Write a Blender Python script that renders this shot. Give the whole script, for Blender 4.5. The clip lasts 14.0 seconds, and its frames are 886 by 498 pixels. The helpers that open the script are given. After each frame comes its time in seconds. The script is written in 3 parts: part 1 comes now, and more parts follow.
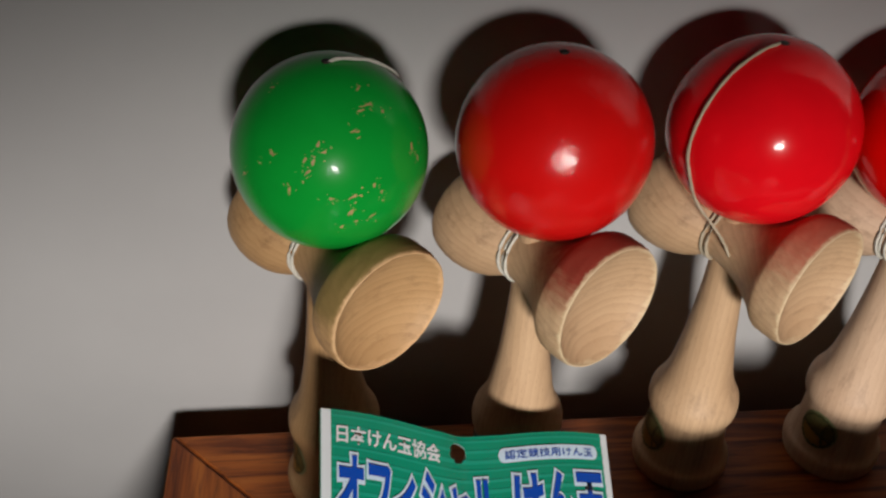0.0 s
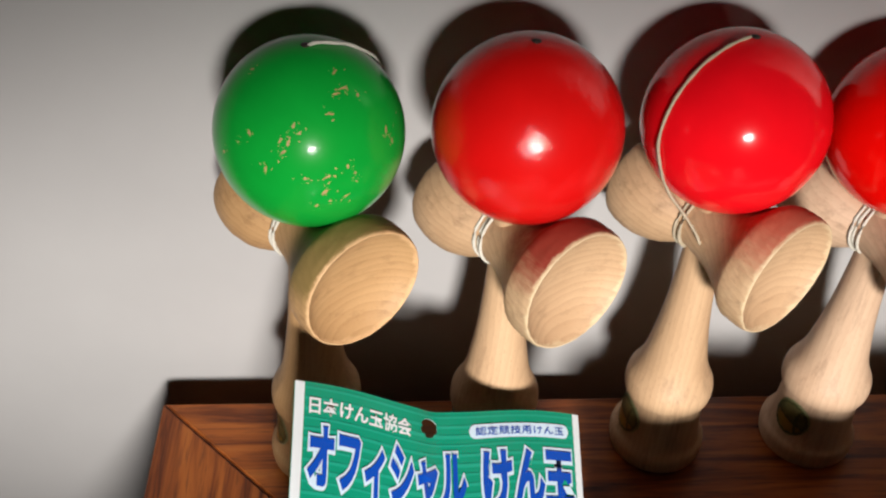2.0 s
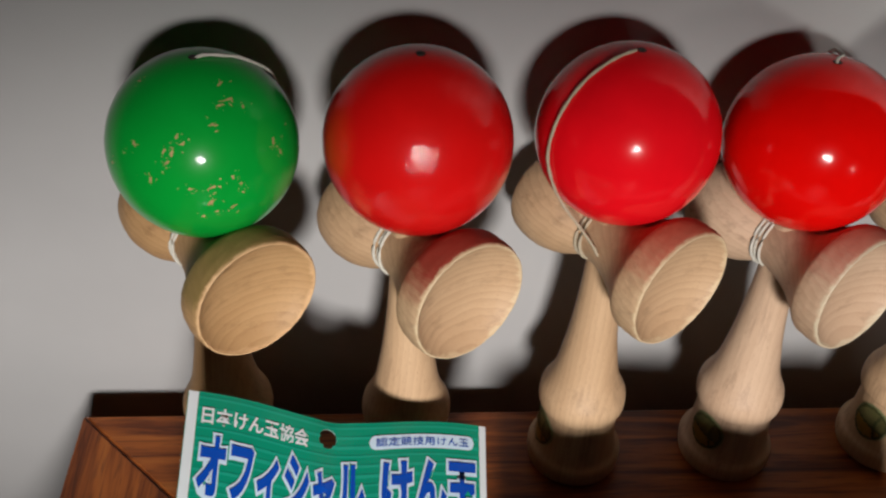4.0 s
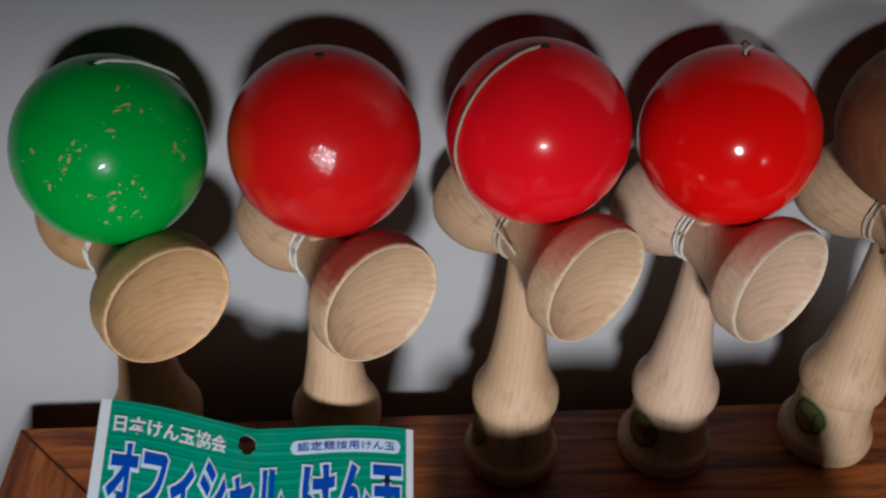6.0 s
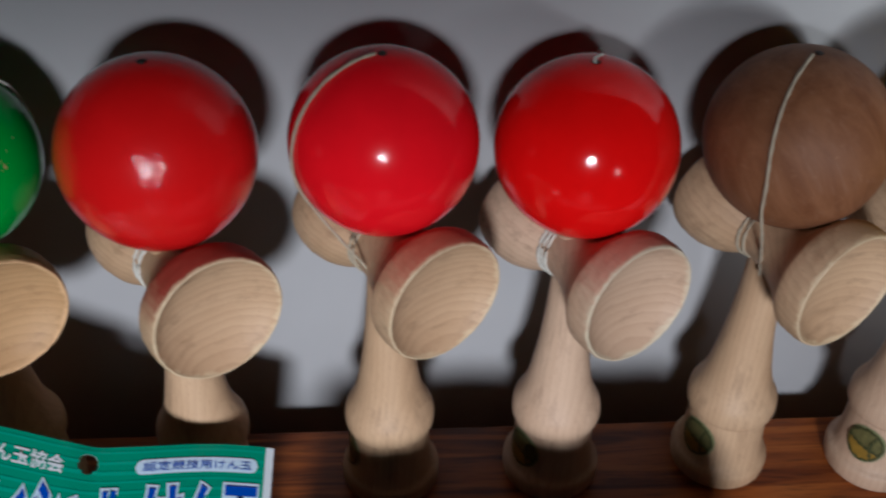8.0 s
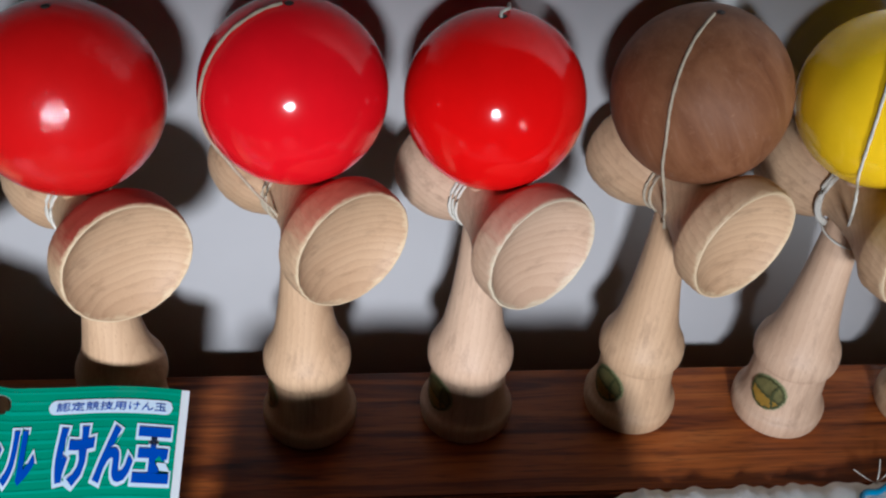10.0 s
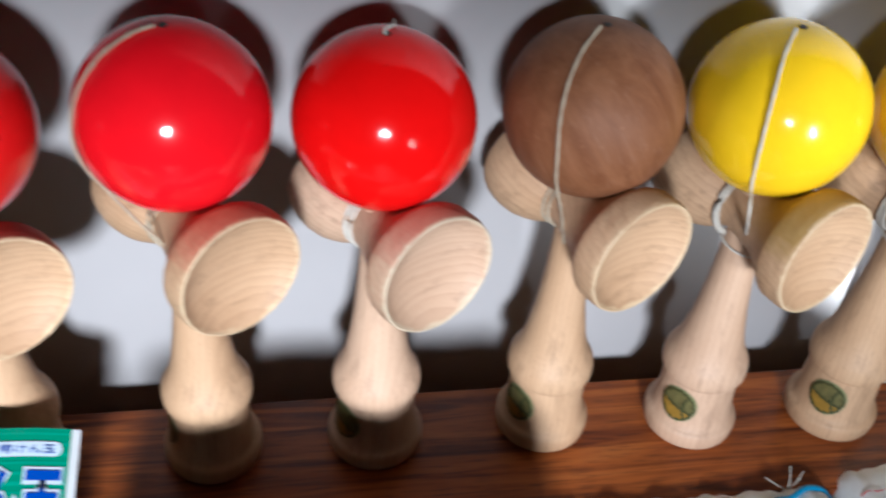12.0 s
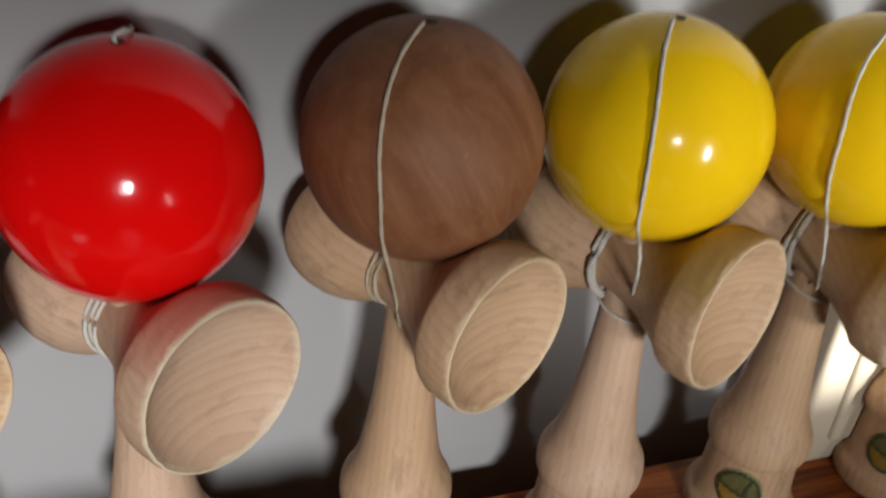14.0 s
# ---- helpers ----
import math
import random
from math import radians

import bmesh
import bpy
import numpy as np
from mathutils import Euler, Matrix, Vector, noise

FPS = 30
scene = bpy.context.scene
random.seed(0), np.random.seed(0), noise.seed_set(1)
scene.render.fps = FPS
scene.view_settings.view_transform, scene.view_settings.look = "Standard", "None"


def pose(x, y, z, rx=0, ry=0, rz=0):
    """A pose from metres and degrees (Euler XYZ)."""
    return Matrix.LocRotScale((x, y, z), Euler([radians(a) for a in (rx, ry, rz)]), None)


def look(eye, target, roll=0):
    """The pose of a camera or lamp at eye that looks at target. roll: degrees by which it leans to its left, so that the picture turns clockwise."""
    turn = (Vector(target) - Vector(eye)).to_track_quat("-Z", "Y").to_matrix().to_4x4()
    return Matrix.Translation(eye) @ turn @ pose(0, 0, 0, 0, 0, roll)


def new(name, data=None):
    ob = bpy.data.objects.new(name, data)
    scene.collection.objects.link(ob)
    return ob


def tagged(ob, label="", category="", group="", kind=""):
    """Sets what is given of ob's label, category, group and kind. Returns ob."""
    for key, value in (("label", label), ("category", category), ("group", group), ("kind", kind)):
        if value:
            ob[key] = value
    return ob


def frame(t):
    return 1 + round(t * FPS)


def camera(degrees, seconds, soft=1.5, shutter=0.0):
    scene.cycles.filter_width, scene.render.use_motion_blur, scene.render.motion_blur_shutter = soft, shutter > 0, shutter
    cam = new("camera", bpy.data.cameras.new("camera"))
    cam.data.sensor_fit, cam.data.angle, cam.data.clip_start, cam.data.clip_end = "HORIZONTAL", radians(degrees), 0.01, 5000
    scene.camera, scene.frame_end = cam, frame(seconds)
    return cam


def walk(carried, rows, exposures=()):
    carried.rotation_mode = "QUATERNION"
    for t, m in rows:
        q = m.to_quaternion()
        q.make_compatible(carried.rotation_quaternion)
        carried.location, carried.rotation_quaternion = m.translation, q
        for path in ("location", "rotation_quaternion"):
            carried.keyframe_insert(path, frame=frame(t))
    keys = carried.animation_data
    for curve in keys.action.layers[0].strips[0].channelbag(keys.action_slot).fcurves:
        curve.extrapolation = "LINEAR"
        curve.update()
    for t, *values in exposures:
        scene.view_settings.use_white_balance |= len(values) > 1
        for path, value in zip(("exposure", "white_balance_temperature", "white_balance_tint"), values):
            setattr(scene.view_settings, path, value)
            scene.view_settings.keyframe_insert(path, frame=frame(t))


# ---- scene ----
SOFT, SHUTTER = 2.2, 0.6
EXPOSURES = [
    (t, stops, kelvin, 10)
    for t, stops, kelvin in (
        (0.0, -0.93, 6650), (0.5, -0.70, 6650), (1.0, -0.55, 6650), (1.5, -0.25, 6650), (2.0, -0.20, 6650), (2.5, -0.35, 6650), (3.0, -0.52, 6650), (5.5, -1.02, 6000),
        (6.5, -1.10, 5700), (7.5, -1.00, 5600), (8.0, -1.10, 5600), (8.5, -1.25, 5600), (11.0, -0.12, 5550), (12.0, -0.08, 5550), (12.5, -0.28, 5500), (13.0, -0.45, 5850), (13.5, -0.57, 6050), (14.0, -0.95, 6150))
]
cam = camera(47.49, 14.0, soft=SOFT, shutter=SHUTTER)
# seconds, eye x y z, heading to the right, pitch, roll
ROWS = [
    (0, 0.0242, 0.0440, 0.3129, 6.47, -38.18, 2.25),
    (0.5, 0.0280, 0.0450, 0.3118, 6.90, -37.53, 2.61),
    (1, 0.0297, 0.0416, 0.3156, 6.76, -37.99, 2.50),
    (1.5, 0.0394, 0.0391, 0.3224, 5.27, -38.89, 2.10),
    (2, 0.0392, 0.0362, 0.3196, 4.71, -39.44, 2.71),
    (2.5, 0.0416, 0.0369, 0.3212, 5.42, -38.24, 3.48),
    (3, 0.0492, 0.0340, 0.3205, 5.58, -38.31, 3.73),
    (5.3, 0.0948, 0.0256, 0.3198, 3.48, -37.90, 1.17),
    (5.5, 0.0958, 0.0240, 0.3164, 3.65, -37.45, 1.18),
    (6, 0.1014, 0.0294, 0.3178, 4.32, -37.84, 1.27),
    (6.5, 0.1136, 0.0332, 0.3119, 3.90, -37.86, 0.97),
    (7, 0.1180, 0.0375, 0.3108, 3.43, -37.76, 0.55),
    (7.5, 0.1273, 0.0363, 0.3134, 3.11, -37.13, 0.62),
    (8, 0.1527, 0.0366, 0.3138, 3.74, -37.48, 1.15),
    (8.5, 0.1703, 0.0397, 0.3169, 3.75, -39.81, 1.72),
    (8.7, 0.1768, 0.0378, 0.3119, 3.76, -39.84, 1.92),
    (11, 0.1665, 0.0296, 0.3235, 8.63, -40.57, 4.56),
    (11.5, 0.1665, 0.0321, 0.3215, 9.18, -39.29, 4.18),
    (12, 0.1859, 0.0358, 0.3161, 10.70, -39.16, 4.41),
    (12.5, 0.2038, 0.0423, 0.2952, 14.34, -39.10, 6.78),
    (13, 0.2028, 0.0590, 0.3005, 17.93, -36.14, 6.21),
    (13.5, 0.2081, 0.0792, 0.2837, 20.17, -31.37, 5.38),
    (14, 0.2084, 0.1016, 0.2560, 21.96, -32.34, 5.97),
]


def aim(x, y, z, heading, pitch, roll):
    h, p = radians(heading), radians(pitch)
    return look((x, y, z), (x + math.sin(h) * math.cos(p), y + math.cos(h) * math.cos(p), z + math.sin(p)), roll)


walk(cam, [(r[0], aim(*r[1:])) for r in ROWS], EXPOSURES)

# ---------------------------------------------------------------- light
world = bpy.data.worlds.new("world")
scene.world = world
world.use_nodes = True
world.node_tree.nodes["Background"].inputs["Color"].default_value = (0.60, 0.68, 0.80, 1)
world.node_tree.nodes["Background"].inputs["Strength"].default_value = 0.012


def lamp(name, eye, target, size, power, colour, shape="DISK"):
    data = bpy.data.lights.new(name, "AREA")
    data.shape, data.size, data.energy, data.color = shape, size, power, colour
    ob = new(name, data)
    ob.matrix_world = look(eye, target)
    return ob


def torch(eye, target, radius, power):
    data = bpy.data.lights.new("torch_light", "SPOT")
    data.energy, data.color, data.shadow_soft_size = power, (1.0, 0.97, 0.935), radius
    data.spot_size, data.spot_blend = radians(19.6), 1.0
    new("torch_light", data).matrix_world = look(eye, target) @ Matrix.Diagonal((2.5, 1.0, 1.0, 1.0))


torch((0.115, -0.75, 0.375), (0.080, 0.30, 0.031), 0.078, 118.0)
# daylight through a gap between curtains
sky_patch = lamp("window_light", (0.58, -0.42, 0.22), (0.46, 0.345, 0.335), 0.05, 1.65, (1.0, 0.985, 0.92), "RECTANGLE")
sky_patch.data.size_y, sky_patch.data.spread = 0.22, radians(42)
beam = bpy.data.lights.new("sunbeam_light", "SPOT")
beam.energy, beam.color, beam.shadow_soft_size, beam.spot_size, beam.spot_blend = 240.0, (1.0, 0.97, 0.90), 0.012, radians(2.7), 0.25
new("sunbeam_light", beam).matrix_world = look((0.62, -0.40, 0.42), (0.446, 0.31, 0.058))


# ---------------------------------------------------------------- materials
def material(name):
    m = bpy.data.materials.new(name)
    m.use_nodes = True
    nt = m.node_tree
    return m, nt, nt.nodes["Principled BSDF"]


def node(nt, kind, **values):
    n = nt.nodes.new(kind)
    for k, v in values.items():
        n.inputs[k.replace("_", " ")].default_value = v
    return n


def ramp(nt, fac, stops):
    r = nt.nodes.new("ShaderNodeValToRGB")
    e = r.color_ramp.elements
    while len(e) < len(stops):
        e.new(0.5)
    for el, (p, c) in zip(e, stops):
        el.position, el.color = p, (*c, 1)
    nt.links.new(fac, r.inputs[0])
    return r.outputs[0]


def mapped(nt, scale, coord="Object", rot=(0, 0, 0)):
    tc = nt.nodes.new("ShaderNodeTexCoord")
    mp = nt.nodes.new("ShaderNodeMapping")
    mp.inputs["Scale"].default_value = scale
    mp.inputs["Rotation"].default_value = [radians(a) for a in rot]
    nt.links.new(tc.outputs[coord], mp.inputs[0])
    return mp.outputs[0]


def bump(nt, bsdf, height, strength, distance):
    b = node(nt, "ShaderNodeBump", Strength=strength, Distance=distance)
    nt.links.new(height, b.inputs["Height"])
    nt.links.new(b.outputs[0], bsdf.inputs["Normal"])


def mix(nt, fac, a, b, blend="MIX"):
    m = nt.nodes.new("ShaderNodeMix")
    m.data_type, m.blend_type = "RGBA", blend
    for sock, v in ((m.inputs[0], fac), (m.inputs[6], a), (m.inputs[7], b)):
        if isinstance(v, (int, float)):
            sock.default_value = v
        elif isinstance(v, tuple):
            sock.default_value = (*v, 1)
        else:
            nt.links.new(v, sock)
    return m.outputs[2]


def noise_tex(nt, vec, scale, detail=4, rough=0.55, distortion=0.0):
    n = node(nt, "ShaderNodeTexNoise", Scale=scale, Detail=detail, Roughness=rough, Distortion=distortion)
    nt.links.new(vec, n.inputs["Vector"])
    return n.outputs[0]


def turned_wood(name, light, dark, ring=1.0, rub=None, cup=False):
    """Pale beech or maple: faint growth rings cut across, fine pores, handling marks; rub: colour rubbed off by the ball."""
    m, nt, b = material(name)
    info = nt.nodes.new("ShaderNodeObjectInfo")
    tc = nt.nodes.new("ShaderNodeTexCoord")
    add = nt.nodes.new("ShaderNodeVectorMath")
    add.operation = "ADD"
    sc = nt.nodes.new("ShaderNodeVectorMath")
    sc.operation = "SCALE"
    sc.inputs[0].default_value, add.inputs[1].default_value = (0.013, 0.021, 0.017), (0, 0, 0)
    nt.links.new(info.outputs["Random"], sc.inputs["Scale"])
    nt.links.new(tc.outputs["Object"], add.inputs[0])
    nt.links.new(sc.outputs[0], add.inputs[1])
    mp = nt.nodes.new("ShaderNodeMapping")
    mp.inputs["Rotation"].default_value = (radians(-24), radians(8), radians(6)) if cup else (radians(4), radians(3), radians(30))
    mp.inputs["Scale"].default_value = (0.35, 1, 0.8) if cup else (1, 1, 0.12)
    nt.links.new(add.outputs[0], mp.inputs[0])
    v = mp.outputs[0]
    w = node(nt, "ShaderNodeTexWave", Scale=(125.0 if cup else 150.0) * ring, Distortion=3.2, Detail=4.0)
    w.inputs["Detail Scale"].default_value = 1.6
    w.bands_direction, w.wave_profile = ("Y" if cup else "X"), "SAW"
    nt.links.new(v, w.inputs["Vector"])
    keep = 0.64 if cup else 0.7
    soft = tuple(l * keep + d * (1 - keep) for l, d in zip(light, dark))
    grain = ramp(nt, w.outputs["Fac"], [(0.0, light), (0.62, tuple(l * 0.82 + d * 0.18 for l, d in zip(light, dark))), (0.90, soft), (1.0, light)])
    blotch = ramp(nt, noise_tex(nt, v, 55, 6, 0.65), [(0.32, tuple(c * k for c, k in zip(light, (0.74, 0.66, 0.58)))), (0.62, light)])
    c = mix(nt, 0.42 if cup else 0.5, grain, blotch)
    fleck = noise_tex(nt, mapped(nt, (1900, 1900, 260)), 1.0, 3)
    c = mix(nt, ramp(nt, fleck, [(0.58, (0, 0, 0)), (0.78, (0.40, 0.40, 0.40))]), c, dark)
    dirt = noise_tex(nt, v, 150, 6, 0.7)
    c = mix(nt, ramp(nt, dirt, [(0.54, (0, 0, 0)), (0.74, (0.5, 0.5, 0.5))]), c, tuple(d * 0.55 for d in dark))
    if rub:
        sep = nt.nodes.new("ShaderNodeSeparateXYZ")
        nt.links.new(tc.outputs["Object"], sep.inputs[0])
        nn = noise_tex(nt, mapped(nt, (1, 1, 0.16)), 300, 5, 0.75)
        ad = nt.nodes.new("ShaderNodeMath")
        ad.operation = "MULTIPLY_ADD"
        nt.links.new(nn, ad.inputs[0])
        ad.inputs[1].default_value = 0.014
        nt.links.new(sep.outputs["Y"], ad.inputs[2])
        mask = nt.nodes.new("ShaderNodeMapRange")
        low = rub[2] if len(rub) > 2 else 0.0165
        mask.inputs[1].default_value, mask.inputs[2].default_value = low, low + 0.010
        nt.links.new(ad.outputs[0], mask.inputs[0])
        front = nt.nodes.new("ShaderNodeMapRange")
        front.inputs[1].default_value, front.inputs[2].default_value = 0.004, 0.012
        nt.links.new(sep.outputs["Z"], front.inputs[0])
        rim = nt.nodes.new("ShaderNodeMapRange")
        rim.inputs[1].default_value, rim.inputs[2].default_value = 0.0334, 0.0322
        nt.links.new(sep.outputs["Z"], rim.inputs[0])
        both = nt.nodes.new("ShaderNodeMath")
        both.operation = "MULTIPLY"
        nt.links.new(mask.outputs[0], both.inputs[0])
        nt.links.new(front.outputs[0], both.inputs[1])
        three = nt.nodes.new("ShaderNodeMath")
        three.operation = "MULTIPLY"
        nt.links.new(both.outputs[0], three.inputs[0])
        nt.links.new(rim.outputs[0], three.inputs[1])
        # the ball rubs the outside alone, not the hollow of the cup
        flat = nt.nodes.new("ShaderNodeVectorMath")
        flat.operation = "MULTIPLY"
        flat.inputs[1].default_value = (1, 1, 0)
        nt.links.new(tc.outputs["Object"], flat.inputs[0])
        wide = nt.nodes.new("ShaderNodeVectorMath")
        wide.operation = "LENGTH"
        nt.links.new(flat.outputs[0], wide.inputs[0])
        outer = nt.nodes.new("ShaderNodeMath")
        outer.operation = "GREATER_THAN"
        nt.links.new(wide.outputs["Value"], outer.inputs[0])
        outer.inputs[1].default_value = 0.0206
        behind = nt.nodes.new("ShaderNodeMath")
        behind.operation = "LESS_THAN"
        nt.links.new(sep.outputs["Z"], behind.inputs[0])
        behind.inputs[1].default_value = 0.0255
        outside = nt.nodes.new("ShaderNodeMath")
        outside.operation = "MAXIMUM"
        nt.links.new(outer.outputs[0], outside.inputs[0])
        nt.links.new(behind.outputs[0], outside.inputs[1])
        four = nt.nodes.new("ShaderNodeMath")
        four.operation = "MULTIPLY"
        nt.links.new(three.outputs[0], four.inputs[0])
        nt.links.new(outside.outputs[0], four.inputs[1])
        amount = nt.nodes.new("ShaderNodeMath")
        amount.operation = "MULTIPLY"
        nt.links.new(four.outputs[0], amount.inputs[0])
        amount.inputs[1].default_value = rub[1]
        c = mix(nt, amount.outputs[0], c, rub[0])
    if cup:
        # pale worn edge round the mouth of the cup
        zed = nt.nodes.new("ShaderNodeSeparateXYZ")
        nt.links.new(tc.outputs["Object"], zed.inputs[0])
        worn = nt.nodes.new("ShaderNodeMath")
        worn.operation = "MULTIPLY_ADD"
        nt.links.new(noise_tex(nt, v, 300, 5, 0.75), worn.inputs[0])
        worn.inputs[1].default_value = 0.0046
        nt.links.new(zed.outputs["Z"], worn.inputs[2])
        edge = nt.nodes.new("ShaderNodeMapRange")
        edge.inputs[1].default_value, edge.inputs[2].default_value = 0.0346, 0.0356
        nt.links.new(worn.outputs[0], edge.inputs[0])
        c = mix(nt, edge.outputs[0], c, tuple(min(0.6, l * 1.2 + 0.03) for l in light))
    nt.links.new(c, b.inputs["Base Color"])
    b.inputs["Roughness"].default_value = 0.58
    b.inputs["Specular IOR Level"].default_value = 0.35
    bump(nt, b, fleck, 0.12, 0.0004)
    return m


PALE, PALE_D = (0.53, 0.350, 0.208), (0.21, 0.100, 0.045)
PINK, PINK_D = (0.56, 0.385, 0.262), (0.27, 0.148, 0.088)
AGED, AGED_D = (0.47, 0.282, 0.132), (0.17, 0.075, 0.028)
WOOD = turned_wood("pale_turned_wood", PALE, PALE_D)
WOOD_PINK = turned_wood("pinkish_turned_wood", PINK, PINK_D, 0.8)
WOOD_OLD = turned_wood("yellowed_turned_wood", AGED, AGED_D, 1.2)
CROSS_GREEN = turned_wood("wood_with_green_rubbed_on", AGED, AGED_D, 1.0, ((0.17, 0.125, 0.035), 0.75, 0.006), True)
CROSS_DEEP = turned_wood("wood_with_dark_red_rubbed_on", PALE, PALE_D, 1.0, ((0.24, 0.018, 0.012), 0.92, 0.0135), True)
CROSS_RED = turned_wood("wood_with_faint_red_rubbed_on", PALE, PALE_D, 1.0, ((0.42, 0.05, 0.035), 0.7), True)
CROSS_PINK = turned_wood("pink_wood_with_faint_red_rubbed_on", PINK, PINK_D, 0.9, ((0.45, 0.07, 0.05), 0.6), True)
CROSS_BARE = turned_wood("pale_cross_wood", PALE, PALE_D, 0.9, None, True)
CROSS_YELLOW = turned_wood("wood_with_yellow_rubbed_on", PALE, PALE_D, 1.0, ((0.34, 0.21, 0.04), 0.7, 0.010), True)


def paint(name, colour, rough, chips=False, lump=0.0, coat=0.5, gloss=0.075, grain=320):
    m, nt, b = material(name)
    v = mapped(nt, (1, 1, 1))
    tone = ramp(nt, noise_tex(nt, v, 60, 4), [(0.3, tuple(c * 0.9 for c in colour)), (0.7, colour)])
    if chips:
        a = ramp(nt, noise_tex(nt, v, 120, 6, 0.7, 1.5), [(0.70, (0, 0, 0)), (0.715, (1, 1, 1))])
        tone = mix(nt, a, tone, (0.50, 0.33, 0.17))
    nt.links.new(tone, b.inputs["Base Color"])
    b.inputs["Roughness"].default_value = rough
    b.inputs["Coat Weight"].default_value = coat
    b.inputs["Coat Roughness"].default_value = gloss
    b.inputs["Coat IOR"].default_value = 1.38
    b.inputs["Specular IOR Level"].default_value = 0.10
    if lump:
        wave = node(nt, "ShaderNodeBump", Strength=lump, Distance=0.0006)
        nt.links.new(noise_tex(nt, v, grain, 3), wave.inputs["Height"])
        nt.links.new(wave.outputs[0], b.inputs["Coat Normal"])
    return m


GREEN = paint("chipped_green_lacquer", (0.002, 0.34, 0.036), 0.3, True, 0.40, coat=0.5, grain=200)
RED_MATT = paint("crinkled_red_lacquer", (0.72, 0.006, 0.006), 0.35, lump=0.65, coat=0.9, gloss=0.03, grain=420)
RED = paint("glossy_crimson_lacquer", (0.88, 0.005, 0.012), 0.22, lump=0.42, coat=0.5, grain=120)
RED_BRIGHT = paint("glossy_red_lacquer", (0.86, 0.003, 0.002), 0.18, lump=0.40, coat=0.6, grain=130)
YELLOW = paint("glossy_yellow_lacquer", (0.86, 0.53, 0.002), 0.2, lump=0.34, coat=0.45, grain=130)


def brown_ball():
    m, nt, b = material("bare_walnut_brown_wood")
    v = mapped(nt, (60, 60, 9), rot=(25, 10, 0))
    n = noise_tex(nt, v, 2.4, 6, 0.65, 0.6)
    fine = noise_tex(nt, mapped(nt, (700, 700, 70), rot=(25, 10, 0)), 1.0, 3)
    c = ramp(nt, n, [(0.25, (0.130, 0.042, 0.015)), (0.5, (0.195, 0.077, 0.032)), (0.8, (0.26, 0.112, 0.052))])
    c = mix(nt, ramp(nt, fine, [(0.55, (0, 0, 0)), (0.75, (0.4, 0.4, 0.4))]), c, (0.25, 0.13, 0.08))
    # pale scuffs, thickest round the crown
    scuff = noise_tex(nt, mapped(nt, (90, 330, 330), rot=(0, 25, 35)), 1.0, 5, 0.75, 1.2)
    c = mix(nt, ramp(nt, scuff, [(0.60, (0, 0, 0)), (0.70, (0.45, 0.45, 0.45))]), c, (0.34, 0.17, 0.09))
    nt.links.new(c, b.inputs["Base Color"])
    b.inputs["Roughness"].default_value = 0.58
    b.inputs["Specular IOR Level"].default_value = 0.25
    bump(nt, b, fine, 0.08, 0.0003)
    return m


BROWN = brown_ball()


def plain(name, colour, rough=0.5, var=0.12, scale=80, lump=0.0, metal=0.0):
    m, nt, b = material(name)
    v = mapped(nt, (1, 1, 1))
    n = noise_tex(nt, v, scale, 5)
    nt.links.new(ramp(nt, n, [(0.25, tuple(c * (1 - var) for c in colour)), (0.75, tuple(min(1, c * (1 + var)) for c in colour))]), b.inputs["Base Color"])
    b.inputs["Roughness"].default_value, b.inputs["Metallic"].default_value = rough, metal
    if lump:
        bump(nt, b, noise_tex(nt, v, scale * 6, 3), lump, 0.0005)
    return m


STRING = plain("cream_cotton_string", (0.42, 0.35, 0.25), 0.85, 0.15, 900, 0.4)
STRING_WHITE = plain("white_cotton_string", (0.56, 0.53, 0.46), 0.85, 0.15, 900, 0.4)
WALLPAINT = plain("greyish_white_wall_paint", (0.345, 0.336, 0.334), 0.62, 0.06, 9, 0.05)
# dimness of the room put into its colour: near-black, returns hardly any light
ROOM = plain("bounce_cutting_black", (0.03, 0.029, 0.028), 0.8, 0.08, 3)


def cabinet_wood(name, along):
    """Dark reddish stained oak, straight grain along one axis."""
    m, nt, b = material(name)
    s = (5, 70, 70) if along == "x" else (70, 5, 70)
    v = mapped(nt, s)
    n = noise_tex(nt, v, 1.6, 6, 0.6, 0.8)
    fine = noise_tex(nt, mapped(nt, tuple(k * 7 for k in s)), 1.6, 4)
    c = ramp(nt, n, [(0.30, (0.022, 0.005, 0.002)), (0.42, (0.16, 0.036, 0.007)), (0.56, (0.34, 0.092, 0.016)), (0.8, (0.45, 0.145, 0.030))])
    c = mix(nt, ramp(nt, fine, [(0.52, (0, 0, 0)), (0.68, (0.6, 0.6, 0.6))]), c, (0.05, 0.016, 0.008))
    nt.links.new(c, b.inputs["Base Color"])
    b.inputs["Roughness"].default_value = 0.45
    b.inputs["Specular IOR Level"].default_value = 0.3
    bump(nt, b, fine, 0.15, 0.0005)
    return m


